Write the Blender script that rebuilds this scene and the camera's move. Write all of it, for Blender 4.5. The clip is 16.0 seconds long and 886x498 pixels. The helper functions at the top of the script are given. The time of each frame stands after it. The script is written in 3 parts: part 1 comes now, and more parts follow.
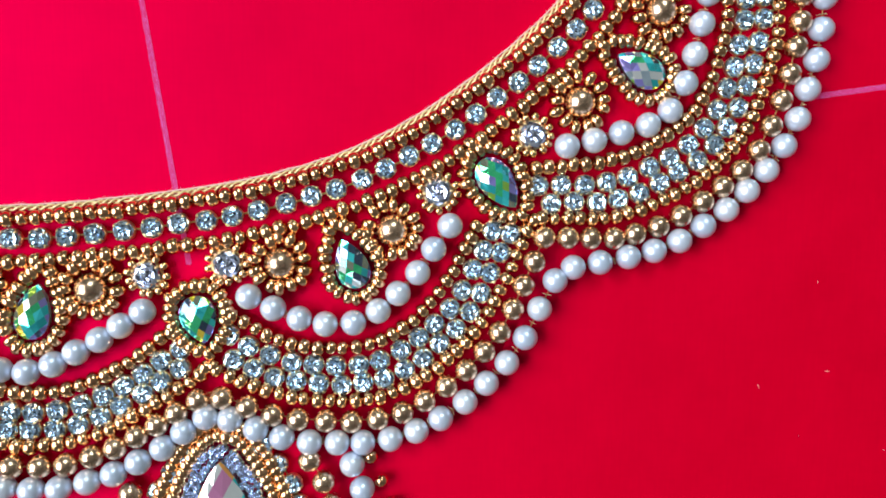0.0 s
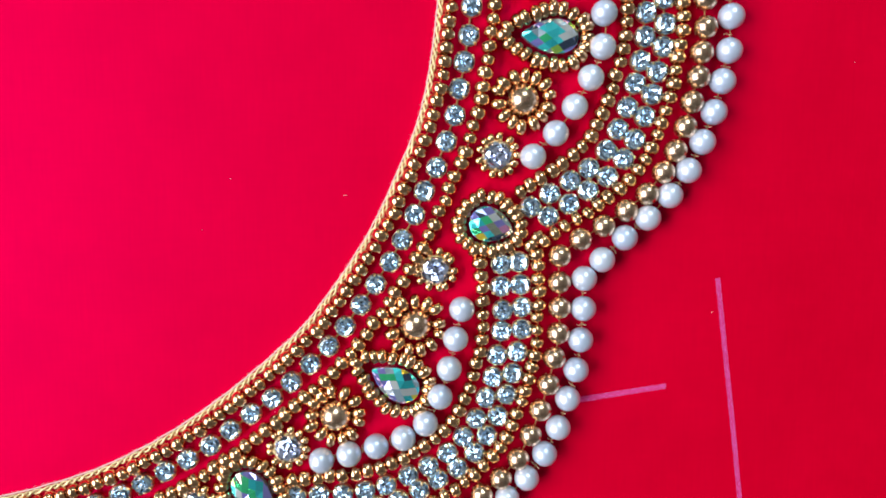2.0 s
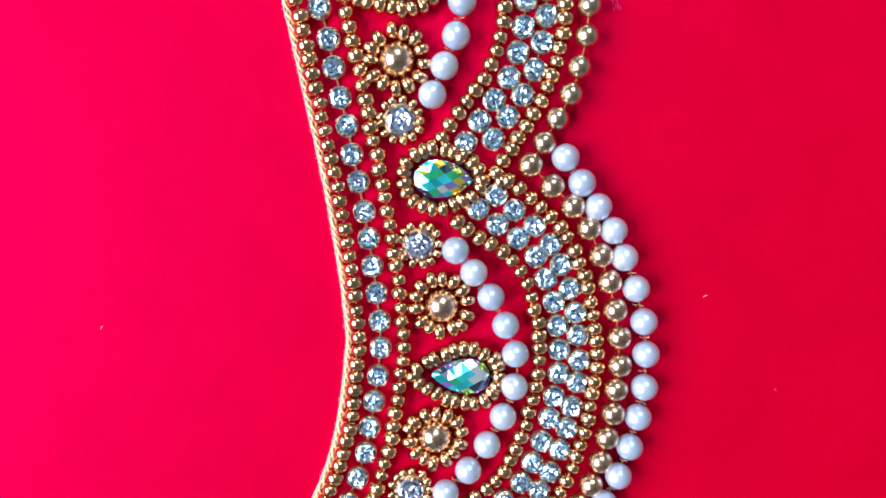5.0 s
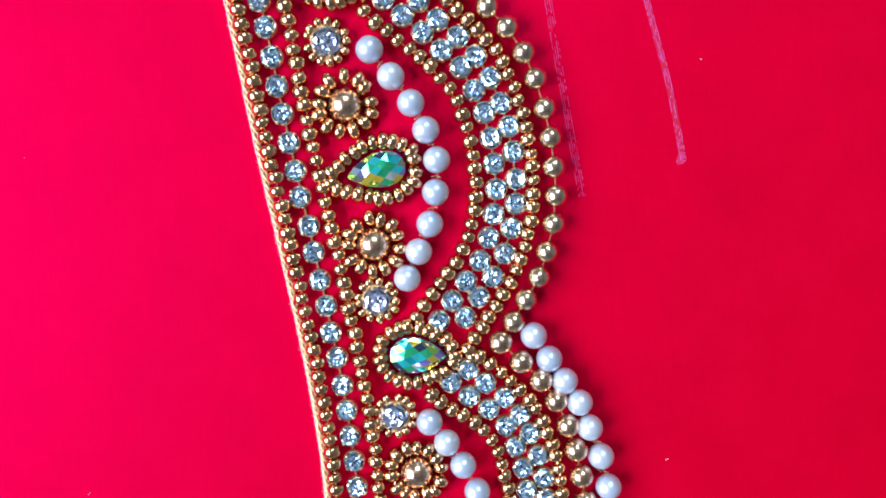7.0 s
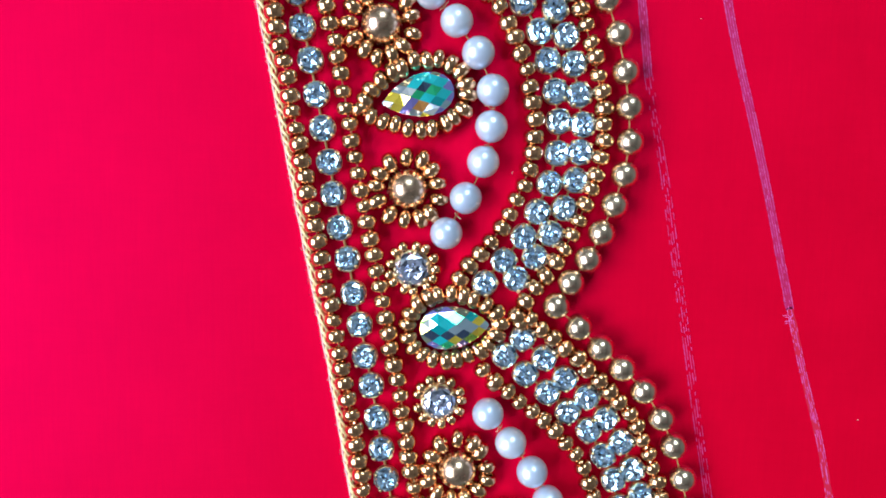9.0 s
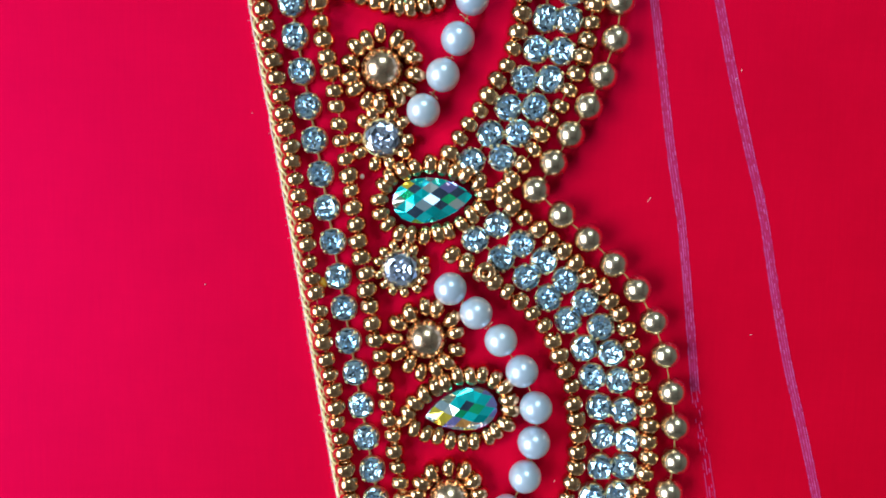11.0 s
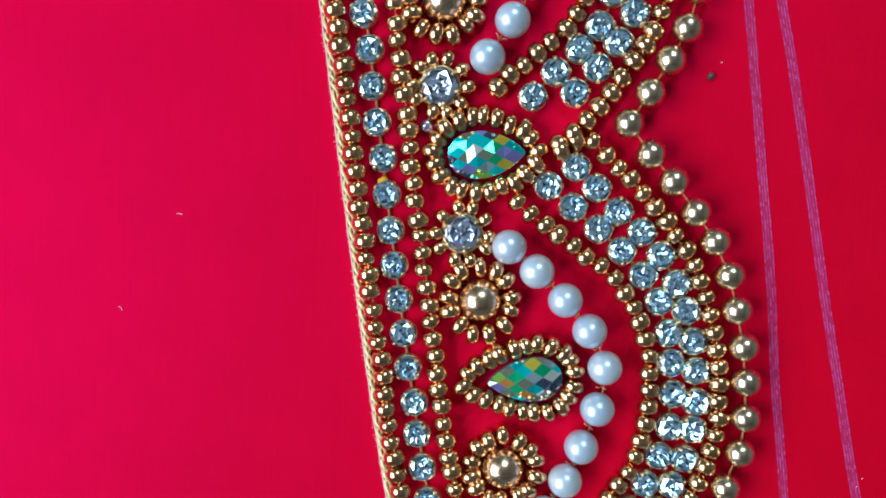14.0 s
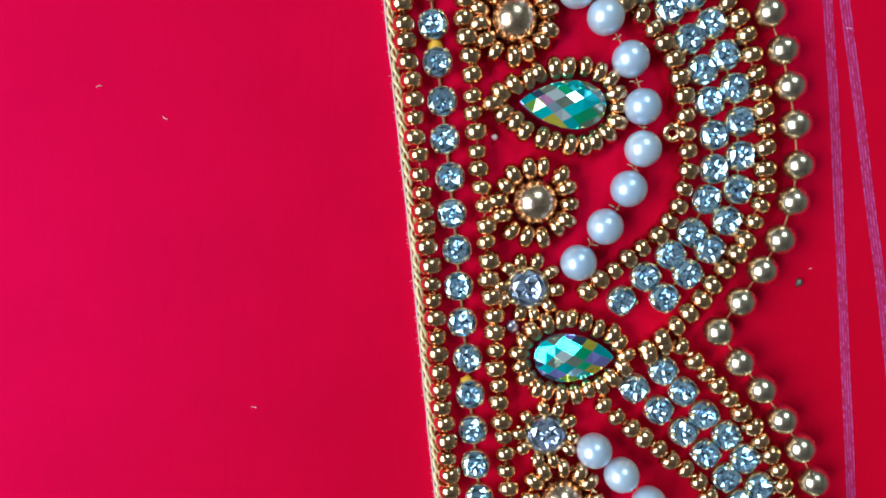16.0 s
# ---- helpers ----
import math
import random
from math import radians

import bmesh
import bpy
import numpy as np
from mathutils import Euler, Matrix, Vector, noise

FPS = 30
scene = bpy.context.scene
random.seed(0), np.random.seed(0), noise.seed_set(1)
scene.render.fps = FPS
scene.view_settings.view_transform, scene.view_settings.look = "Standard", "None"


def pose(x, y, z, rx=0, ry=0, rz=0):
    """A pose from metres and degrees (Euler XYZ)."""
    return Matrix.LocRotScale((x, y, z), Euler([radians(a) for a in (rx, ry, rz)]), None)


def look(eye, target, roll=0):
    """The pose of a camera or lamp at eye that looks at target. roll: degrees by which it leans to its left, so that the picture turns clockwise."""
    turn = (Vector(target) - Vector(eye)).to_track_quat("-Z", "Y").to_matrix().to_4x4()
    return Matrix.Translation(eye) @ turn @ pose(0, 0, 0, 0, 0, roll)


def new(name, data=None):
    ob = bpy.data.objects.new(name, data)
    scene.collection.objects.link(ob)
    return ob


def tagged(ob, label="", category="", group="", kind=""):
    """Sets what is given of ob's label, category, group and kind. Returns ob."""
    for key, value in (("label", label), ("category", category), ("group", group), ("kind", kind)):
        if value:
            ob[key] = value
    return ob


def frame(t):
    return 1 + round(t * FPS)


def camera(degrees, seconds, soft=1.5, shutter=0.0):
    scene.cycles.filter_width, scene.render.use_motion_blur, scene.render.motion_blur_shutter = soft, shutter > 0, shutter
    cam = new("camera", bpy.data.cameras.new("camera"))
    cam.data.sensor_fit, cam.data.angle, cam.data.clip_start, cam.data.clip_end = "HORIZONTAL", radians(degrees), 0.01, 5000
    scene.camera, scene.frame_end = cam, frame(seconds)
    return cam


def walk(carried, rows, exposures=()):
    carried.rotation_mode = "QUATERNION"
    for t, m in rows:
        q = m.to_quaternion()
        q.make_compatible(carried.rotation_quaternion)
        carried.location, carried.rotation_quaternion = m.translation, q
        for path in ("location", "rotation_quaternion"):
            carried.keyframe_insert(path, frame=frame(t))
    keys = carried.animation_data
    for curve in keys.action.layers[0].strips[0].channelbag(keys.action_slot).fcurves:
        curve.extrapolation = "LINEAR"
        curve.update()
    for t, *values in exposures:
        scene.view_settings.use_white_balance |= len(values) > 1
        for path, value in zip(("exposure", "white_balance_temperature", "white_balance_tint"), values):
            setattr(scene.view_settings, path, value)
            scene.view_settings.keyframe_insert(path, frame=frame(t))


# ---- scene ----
EXPOSURES = [(0.0, 0.05, 6750, 10), (1.5, 0.06, 6650, 11), (3.0, 0.27, 6450, 15), (4.2, 0.35, 6100, 16), (6.3, 0.26, 5950, 16), (8.2, 0.27, 5800, 16), (10.3, -0.06, 6000, 0), (16.0, -0.23, 5700, -1)]
cam = camera(62, 16.0, soft=1.8)
walk(cam, [
    (0.0, pose(-0.05992, -0.06355, 0.11531, -4.21, -4.78, 0.51)),
    (0.5, pose(-0.04805, -0.04538, 0.11722, -4.78, -3.77, 0.66)),
    (1.0, pose(-0.03847, -0.03565, 0.11789, -5.09, -3.27, 0.78)),
    (1.5, pose(-0.02549, -0.02734, 0.11613, -5.48, -2.70, 0.70)),
    (2.0, pose(-0.01656, -0.01053, 0.11397, -6.12, -2.24, 0.05)),
    (2.5, pose(-0.00381, -0.00129, 0.11212, -6.25, -1.90, -0.21)),
    (3.0, pose(0.00635, 0.00864, 0.11008, -5.85, -1.72, -0.50)),
    (3.5, pose(0.01021, 0.01623, 0.10877, -6.06, -1.30, -0.69)),
    (4.0, pose(0.00637, 0.02822, 0.10702, -6.80, -0.71, -0.73)),
    (4.2, pose(0.00493, 0.03137, 0.10699, -7.05, -0.48, -0.53)),
    (6.3, pose(-0.00756, 0.05744, 0.10607, -7.56, -3.53, -0.32)),
    (6.5, pose(-0.00343, 0.05963, 0.10727, -7.16, -3.10, -0.43)),
    (7.0, pose(0.00093, 0.06657, 0.10938, -6.49, -2.39, -0.27)),
    (7.5, pose(-0.00312, 0.07946, 0.10891, -6.19, -2.33, 0.15)),
    (8.0, pose(-0.01278, 0.09603, 0.10395, -6.07, -2.69, 0.60)),
    (8.2, pose(-0.01593, 0.10012, 0.10056, -6.21, -2.82, 0.76)),
    (10.3, pose(-0.01003, 0.13134, 0.08909, -3.50, 1.06, 1.33)),
    (10.5, pose(-0.01151, 0.13569, 0.08914, -3.88, 1.31, 1.31)),
    (11.0, pose(-0.01437, 0.14935, 0.08890, -5.11, 2.00, 1.82)),
    (11.5, pose(-0.01858, 0.16385, 0.08861, -5.12, 3.07, 2.14)),
    (12.0, pose(-0.01905, 0.16972, 0.08722, -4.38, 3.90, 2.39)),
    (12.5, pose(-0.02039, 0.17561, 0.08818, -4.24, 4.28, 2.52)),
    (13.0, pose(-0.02566, 0.18074, 0.08655, -4.57, 3.77, 2.61)),
    (13.5, pose(-0.02984, 0.18828, 0.08552, -5.05, 2.82, 2.75)),
    (14.0, pose(-0.03041, 0.19625, 0.08535, -5.54, 2.30, 2.87)),
    (14.5, pose(-0.03394, 0.20127, 0.08618, -5.85, 1.73, 3.12)),
    (15.0, pose(-0.03964, 0.20753, 0.08493, -5.78, 1.14, 3.31)),
    (15.5, pose(-0.04105, 0.21234, 0.08365, -5.87, 0.63, 3.70)),
    (16.0, pose(-0.04478, 0.21845, 0.08162, -6.03, 0.06, 3.93)),
], exposures=EXPOSURES)

# ---------------------------------------------------------------- light
world = bpy.data.worlds.new("world")
scene.world = world
world.use_nodes = True
world.node_tree.nodes["Background"].inputs[0].default_value = (0.75, 0.85, 1.0, 1)
world.node_tree.nodes["Background"].inputs[1].default_value = 0.06


def window_lamp(name, eye, target, width, height, watts, colour):
    lamp = bpy.data.lights.new(name, "AREA")
    lamp.shape, lamp.size, lamp.size_y = "RECTANGLE", width, height
    lamp.energy, lamp.color = watts, colour
    ob = new(name, lamp)
    ob.matrix_world = look(eye, target)
    return ob


window_lamp("window_light", (-1.22, -0.05, 1.0), (0, 0.08, 0.0), 1.3, 0.95, 41, (0.90, 0.94, 1.0))
window_lamp("window_light_far", (0.3, 1.92, 1.9), (0, 0.08, 0.1), 0.8, 0.8, 30, (0.80, 1.0, 0.98))

# ---------------------------------------------------------------- materials
MM = 0.001


def material(name, colour=(0.8, 0.8, 0.8), rough=0.5, metal=0.0):
    m = bpy.data.materials.new(name)
    m.use_nodes = True
    p = m.node_tree.nodes["Principled BSDF"]
    p.inputs["Base Color"].default_value = (*colour, 1)
    p.inputs["Roughness"].default_value = rough
    p.inputs["Metallic"].default_value = metal
    return m, m.node_tree, p


def node(tree, kind, **inputs):
    n = tree.nodes.new(kind)
    for key, value in inputs.items():
        n.inputs[key.replace("_", " ")].default_value = value
    return n


def ramp(tree, source, stops):
    r = tree.nodes.new("ShaderNodeValToRGB")
    while len(r.color_ramp.elements) < len(stops):
        r.color_ramp.elements.new(0.5)
    for e, (at, c) in zip(r.color_ramp.elements, stops):
        e.position, e.color = at, (*c, 1)
    tree.links.new(source, r.inputs[0])
    return r


def relief(tree, p, source, strength, distance):
    b = node(tree, "ShaderNodeBump", Strength=strength, Distance=distance)
    tree.links.new(source, b.inputs["Height"])
    tree.links.new(b.outputs[0], p.inputs["Normal"])
    return b


def cloth_material():
    """Bright red satin-like woven fabric: fine threads, faint slubs and dust."""
    m, t, p = material("red_cloth", (0.52, 0.0, 0.022), 0.5)
    co = t.nodes.new("ShaderNodeTexCoord")
    waves = []
    for turn, pitch in ((0, 0.30), (90, 0.26)):
        mp = t.nodes.new("ShaderNodeMapping")
        mp.inputs["Rotation"].default_value = (0, 0, radians(turn - 4))
        t.links.new(co.outputs["Object"], mp.inputs[0])
        w = node(t, "ShaderNodeTexWave", Scale=0.314 / (pitch * MM), Distortion=0.4, Detail=1.0)
        t.links.new(mp.outputs[0], w.inputs["Vector"])
        waves.append(w)
    mix = node(t, "ShaderNodeMath")
    mix.operation = "ADD"
    t.links.new(waves[0].outputs["Fac"], mix.inputs[0])
    t.links.new(waves[1].outputs["Fac"], mix.inputs[1])
    relief(t, p, mix.outputs[0], 0.11, 0.00003)
    slub = node(t, "ShaderNodeTexNoise", Scale=60.0, Detail=6.0, Roughness=0.65)
    t.links.new(co.outputs["Object"], slub.inputs["Vector"])
    r = ramp(t, slub.outputs["Fac"], ((0.3, (0.52, 0.0, 0.006)), (0.7, (0.595, 0.0, 0.010))))
    # uneven yarns: noise drawn out along the warp and along the weft
    yarns = []
    for stretch in ((2600, 130, 1), (130, 2200, 1)):
        mp = t.nodes.new("ShaderNodeMapping")
        mp.inputs["Rotation"].default_value = (0, 0, radians(-4))
        mp.inputs["Scale"].default_value = stretch
        t.links.new(co.outputs["Object"], mp.inputs[0])
        y = node(t, "ShaderNodeTexNoise", Scale=1.0, Detail=2.0, Roughness=0.6)
        t.links.new(mp.outputs[0], y.inputs["Vector"])
        yarns.append(y)
    both = node(t, "ShaderNodeMath")
    both.operation = "MULTIPLY_ADD"
    both.inputs[1].default_value = 0.45
    t.links.new(yarns[1].outputs["Fac"], both.inputs[0])
    t.links.new(yarns[0].outputs["Fac"], both.inputs[2])
    grain = node(t, "ShaderNodeMath")
    grain.operation = "MULTIPLY_ADD"
    grain.inputs[1].default_value = 0.15
    t.links.new(waves[0].outputs["Fac"], grain.inputs[0])
    t.links.new(both.outputs[0], grain.inputs[2])
    thread = node(t, "ShaderNodeMapRange", From_Min=0.4, From_Max=1.2, To_Min=0.95, To_Max=1.05)
    t.links.new(grain.outputs[0], thread.inputs[0])
    tone = t.nodes.new("ShaderNodeVectorMath")
    tone.operation = "SCALE"
    t.links.new(r.outputs[0], tone.inputs[0])
    t.links.new(thread.outputs[0], tone.inputs["Scale"])
    t.links.new(tone.outputs[0], p.inputs["Base Color"])
    p.inputs["Specular IOR Level"].default_value = 0.0
    lustre = node(t, "ShaderNodeBsdfGlossy", Color=(1.0, 0.0, 0.25, 1), Roughness=0.6)
    both = node(t, "ShaderNodeMixShader", Fac=0.13)
    t.links.new(p.outputs[0], both.inputs[1])
    t.links.new(lustre.outputs[0], both.inputs[2])
    t.links.new(both.outputs[0], t.nodes["Material Output"].inputs["Surface"])
    return m


def gold_material(name, colour, rough, spread):
    m, t, p = material(name, colour, rough, 1.0)
    info = t.nodes.new("ShaderNodeObjectInfo")
    dark = tuple(c * (1 - spread) for c in colour)
    light = tuple(min(1, c * (1 + spread)) for c in colour)
    r = ramp(t, info.outputs["Random"], ((0.0, dark), (1.0, light)))
    t.links.new(r.outputs[0], p.inputs["Base Color"])
    n = node(t, "ShaderNodeTexNoise", Scale=1800.0, Detail=3.0)
    co = t.nodes.new("ShaderNodeTexCoord")
    t.links.new(co.outputs["Object"], n.inputs["Vector"])
    relief(t, p, n.outputs["Fac"], 0.12, 0.0001)
    rr = node(t, "ShaderNodeMapRange", To_Min=rough * 0.7, To_Max=rough * 1.5)
    t.links.new(n.outputs["Fac"], rr.inputs[0])
    t.links.new(rr.outputs[0], p.inputs["Roughness"])
    return m


def pearl_material():
    """Coated bead pearl: a soft lustre under a thin clear skin."""
    m, t, p = material("pearl", (0.6, 0.6, 0.68), 0.38, 0.35)
    info = t.nodes.new("ShaderNodeObjectInfo")
    r = ramp(t, info.outputs["Random"], ((0.0, (0.48, 0.58, 0.75)), (0.5, (0.53, 0.61, 0.77)), (1.0, (0.59, 0.66, 0.78))))
    t.links.new(r.outputs[0], p.inputs["Base Color"])
    n = node(t, "ShaderNodeTexNoise", Scale=700.0, Detail=4.0)
    co = t.nodes.new("ShaderNodeTexCoord")
    t.links.new(co.outputs["Object"], n.inputs["Vector"])
    relief(t, p, n.outputs["Fac"], 0.12, 0.0001)
    cloudy = node(t, "ShaderNodeMapRange", To_Min=0.3, To_Max=0.46)
    t.links.new(n.outputs["Fac"], cloudy.inputs[0])
    t.links.new(cloudy.outputs[0], p.inputs["Roughness"])
    p.inputs["Coat Weight"].default_value = 0.8
    p.inputs["Coat IOR"].default_value = 1.8
    p.inputs["Coat Roughness"].default_value = 0.16
    return m


def crystal_material(name, tint):
    """Foil-backed clear stone: facets mirror, with bright and dark glints painted in at random."""
    m, t, p = material(name, tint, 0.13, 0.85)
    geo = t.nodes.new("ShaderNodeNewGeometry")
    # reflected light and dark put into the base colour, one level a facet
    glint_levels = ((0.0, 0.14), (0.15, 0.38), (0.4, 0.75), (0.7, 1.0), (1.0, 1.2))
    r = ramp(t, geo.outputs["Random Per Island"], [(at, tuple(min(1, c * v) for c in tint)) for at, v in glint_levels])
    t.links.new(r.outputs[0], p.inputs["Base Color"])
    p.inputs["Coat Weight"].default_value = 0.4
    p.inputs["Coat Roughness"].default_value = 0.02
    return m


# reflections of an iridescent coating, painted as fixed facet colours from dark to pale
AURORA_GLINTS = [("navy", (0.06, 0.10, 0.18)), ("olive", (0.30, 0.34, 0.26)), ("steel", (0.42, 0.56, 0.66)), ("teal", (0.03, 0.58, 0.64)),
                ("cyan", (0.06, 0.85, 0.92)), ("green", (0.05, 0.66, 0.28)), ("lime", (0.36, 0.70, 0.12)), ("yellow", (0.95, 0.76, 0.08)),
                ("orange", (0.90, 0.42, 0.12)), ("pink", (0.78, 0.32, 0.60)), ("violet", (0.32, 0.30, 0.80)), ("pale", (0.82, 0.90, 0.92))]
TONE = {name: (k + 0.5) / len(AURORA_GLINTS) for k, (name, _) in enumerate(AURORA_GLINTS)}


def aurora_material():
    """Iridescent coating: the hue each facet throws back is painted as its base colour."""
    m, t, p = material("aurora_stone", (0.4, 0.6, 0.6), 0.07, 0.7)
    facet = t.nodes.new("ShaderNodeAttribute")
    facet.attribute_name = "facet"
    r = ramp(t, facet.outputs["Fac"], [(k / len(AURORA_GLINTS), c) for k, (_, c) in enumerate(AURORA_GLINTS)])
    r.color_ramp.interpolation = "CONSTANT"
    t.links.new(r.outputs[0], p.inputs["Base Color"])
    p.inputs["Coat Weight"].default_value = 1.0
    p.inputs["Coat Roughness"].default_value = 0.02
    return m


def chalk_material(name, thin, full):
    m, t, p = material(name, full, 0.9)
    geo = t.nodes.new("ShaderNodeNewGeometry")
    r = ramp(t, geo.outputs["Random Per Island"], ((0.0, thin), (1.0, full)))
    t.links.new(r.outputs[0], p.inputs["Base Color"])
    return m


def plaster_material(name, colour):
    m, t, p = material(name, colour, 0.85)
    co = t.nodes.new("ShaderNodeTexCoord")
    n = node(t, "ShaderNodeTexNoise", Scale=3.0, Detail=8.0)
    t.links.new(co.outputs["Object"], n.inputs["Vector"])
    r = ramp(t, n.outputs["Fac"], ((0.3, tuple(c * 0.9 for c in colour)), (0.7, colour)))
    t.links.new(r.outputs[0], p.inputs["Base Color"])
    relief(t, p, n.outputs["Fac"], 0.1, 0.002)
    return m


CLOTH = cloth_material()
GOLD = gold_material("gold_bead", (0.81, 0.475, 0.255), 0.17, 0.14)
GOLD_BALL = gold_material("gold_ball", (0.78, 0.55, 0.38), 0.23, 0.08)
GOLD_BALL_PALE = gold_material("pale_gold_ball", (0.76, 0.61, 0.45), 0.22, 0.06)
BRASS = gold_material("brass_cup", (0.80, 0.60, 0.32), 0.3, 0.1)
CORD = gold_material("gold_cord", (0.80, 0.67, 0.36), 0.34, 0.03)
CORD.node_tree.nodes["Principled BSDF"].inputs["Metallic"].default_value = 0.25
PEARL = pearl_material()
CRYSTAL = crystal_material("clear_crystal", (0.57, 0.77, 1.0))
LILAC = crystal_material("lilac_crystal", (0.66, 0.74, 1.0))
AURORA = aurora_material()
CHALK = chalk_material("pink_chalk", (0.58, 0.03, 0.22), (0.61, 0.11, 0.40))
CHALK_FILM_PALE = chalk_material("pale_chalk_film", (0.60, 0.01, 0.12), (0.60, 0.03, 0.18))
CHALK_FAINT = chalk_material("faint_chalk", (0.54, 0.004, 0.08), (0.54, 0.03, 0.20))
CHALK_LILAC = chalk_material("lilac_chalk", (0.48, 0.006, 0.13), (0.55, 0.07, 0.28))
CHALK_FILM = chalk_material("chalk_film", (0.40, 0.001, 0.06), (0.42, 0.003, 0.09))
CHALK_FILM_THIN = chalk_material("thin_chalk_film", (0.53, 0.0, 0.03), (0.50, 0.001, 0.04))
THREAD, _, _ = material("gold_thread", (0.42, 0.22, 0.08), 0.5)
WALL = plaster_material("wall_plaster", (0.30, 0.29, 0.28))
CEILING = plaster_material("ceiling_plaster", (0.42, 0.42, 0.42))
FLOOR = plaster_material("floor_cement", (0.32, 0.29, 0.26))
STITCH, _, _ = material("stitch_thread", (0.55, 0.38, 0.24), 0.35, 0.3)
FUZZ, _, _ = material("pale_thread", (0.72, 0.50, 0.50), 0.8)
DARK, _, _ = material("dark_chip", (0.12, 0.09, 0.08), 0.4, 0.6)

# ---------------------------------------------------------------- mesh tools


def mesh_of(name, bm, mat, smooth=True):
    me = bpy.data.meshes.new(name)
    bm.normal_update()
    bm.to_mesh(me)
    bm.free()
    me.materials.append(mat)
    for f in me.polygons:
        f.use_smooth = smooth
    return me


def put(name, me, parent, m, label=""):
    """One mesh object under a thing, at the pose m in the world."""
    ob = new(name, me)
    ob.parent = parent
    base = parent.matrix_basis.copy()
    if parent.parent:
        base = parent.parent.matrix_basis @ base
    ob.matrix_basis = base.inverted() @ m
    if label:
        ob["label"] = label
    return ob


def thing(name, x, y, label, category, group=""):
    ob = new(name)
    ob.empty_display_size = 0.002
    ob.matrix_basis = pose(x * MM, y * MM, 0)
    return tagged(ob, label, category, group)


def box(bm, x0, x1, y0, y1, z0, z1):
    vs = [bm.verts.new(v) for v in ((x0, y0, z0), (x1, y0, z0), (x1, y1, z0), (x0, y1, z0), (x0, y0, z1), (x1, y0, z1), (x1, y1, z1), (x0, y1, z1))]
    for q in ((3, 2, 1, 0), (4, 5, 6, 7), (0, 1, 5, 4), (1, 2, 6, 5), (2, 3, 7, 6), (3, 0, 4, 7)):
        bm.faces.new([vs[i] for i in q])


def tube(bm, points, radius, sides=6):
    """A thin tube along 3D points in metres."""
    rings = []
    for i, p in enumerate(points):
        a, b = points[max(0, i - 1)], points[min(len(points) - 1, i + 1)]
        d = (b - a).normalized()
        u = d.cross(Vector((0, 0, 1)))
        u = u.normalized() if u.length > 1e-6 else Vector((1, 0, 0))
        v = u.cross(d)
        rings.append([bm.verts.new(p + radius * (math.cos(k * math.tau / sides) * u + math.sin(k * math.tau / sides) * v)) for k in range(sides)])
    for r, s in zip(rings, rings[1:]):
        for k in range(sides):
            bm.faces.new((r[k], r[(k + 1) % sides], s[(k + 1) % sides], s[k]))


class Line:
    """A smooth line on the cloth through points in millimetres, walked by its length."""

    def __init__(self, points, shift=0.0):
        p = np.array(points, float)
        ext = np.vstack([2 * p[0] - p[1], p, 2 * p[-1] - p[-2]])
        out = []
        for i in range(1, len(ext) - 2):
            a, b, c, d = ext[i - 1:i + 3]
            for s in np.linspace(0, 1, 24, endpoint=False):
                out.append(0.5 * (2 * b + (c - a) * s + (2 * a - 5 * b + 4 * c - d) * s**2 + (3 * b - a - 3 * c + d) * s**3))
        out.append(p[-1])
        q = np.array(out)
        if shift:
            g = np.gradient(q, axis=0)
            g /= np.linalg.norm(g, axis=1)[:, None]
            q = q + shift * np.stack([g[:, 1], -g[:, 0]], 1)
        self.q = q
        self.s = np.r_[0, np.cumsum(np.linalg.norm(np.diff(q, axis=0), axis=1))]
        self.length = self.s[-1]

    def at(self, s):
        x, y = np.interp(s, self.s, self.q[:, 0]), np.interp(s, self.s, self.q[:, 1])
        h = 0.3
        dx = np.interp(s + h, self.s, self.q[:, 0]) - np.interp(s - h, self.s, self.q[:, 0])
        dy = np.interp(s + h, self.s, self.q[:, 1]) - np.interp(s - h, self.s, self.q[:, 1])
        return x, y, math.degrees(math.atan2(dy, dx))

    def steps(self, count, start=0.0, end=0.0):
        return [self.at(s) for s in np.linspace(start, self.length - end, count)]


def blend(a, b, s):
    return [(p[0] * (1 - s) + q[0] * s, p[1] * (1 - s) + q[1] * s) for p, q in zip(a, b)]


# ---------------------------------------------------------------- bead and stone shapes


def seed_bead_mesh(name, wide, long, mat):
    """A rounded short tube with its hole along x."""
    bm = bmesh.new()
    r, l, hole = wide / 2 * MM, long / 2 * MM, wide * 0.16 * MM
    profile = []
    for k in range(9):
        a = math.pi * k / 8
        profile.append((-l * math.cos(a) * (1.0 if 0 < k < 8 else 0.86), hole + (r - hole) * math.sin(a) ** 0.74))
    rings = [[bm.verts.new((x, q * math.cos(j * math.tau / 14), q * math.sin(j * math.tau / 14))) for j in range(14)] for x, q in profile]
    for i in range(len(rings)):
        a, b = rings[i], rings[(i + 1) % len(rings)]
        for j in range(14):
            bm.faces.new((a[j], b[j], b[(j + 1) % 14], a[(j + 1) % 14]))
    bmesh.ops.recalc_face_normals(bm, faces=bm.faces)
    return mesh_of(name, bm, mat)


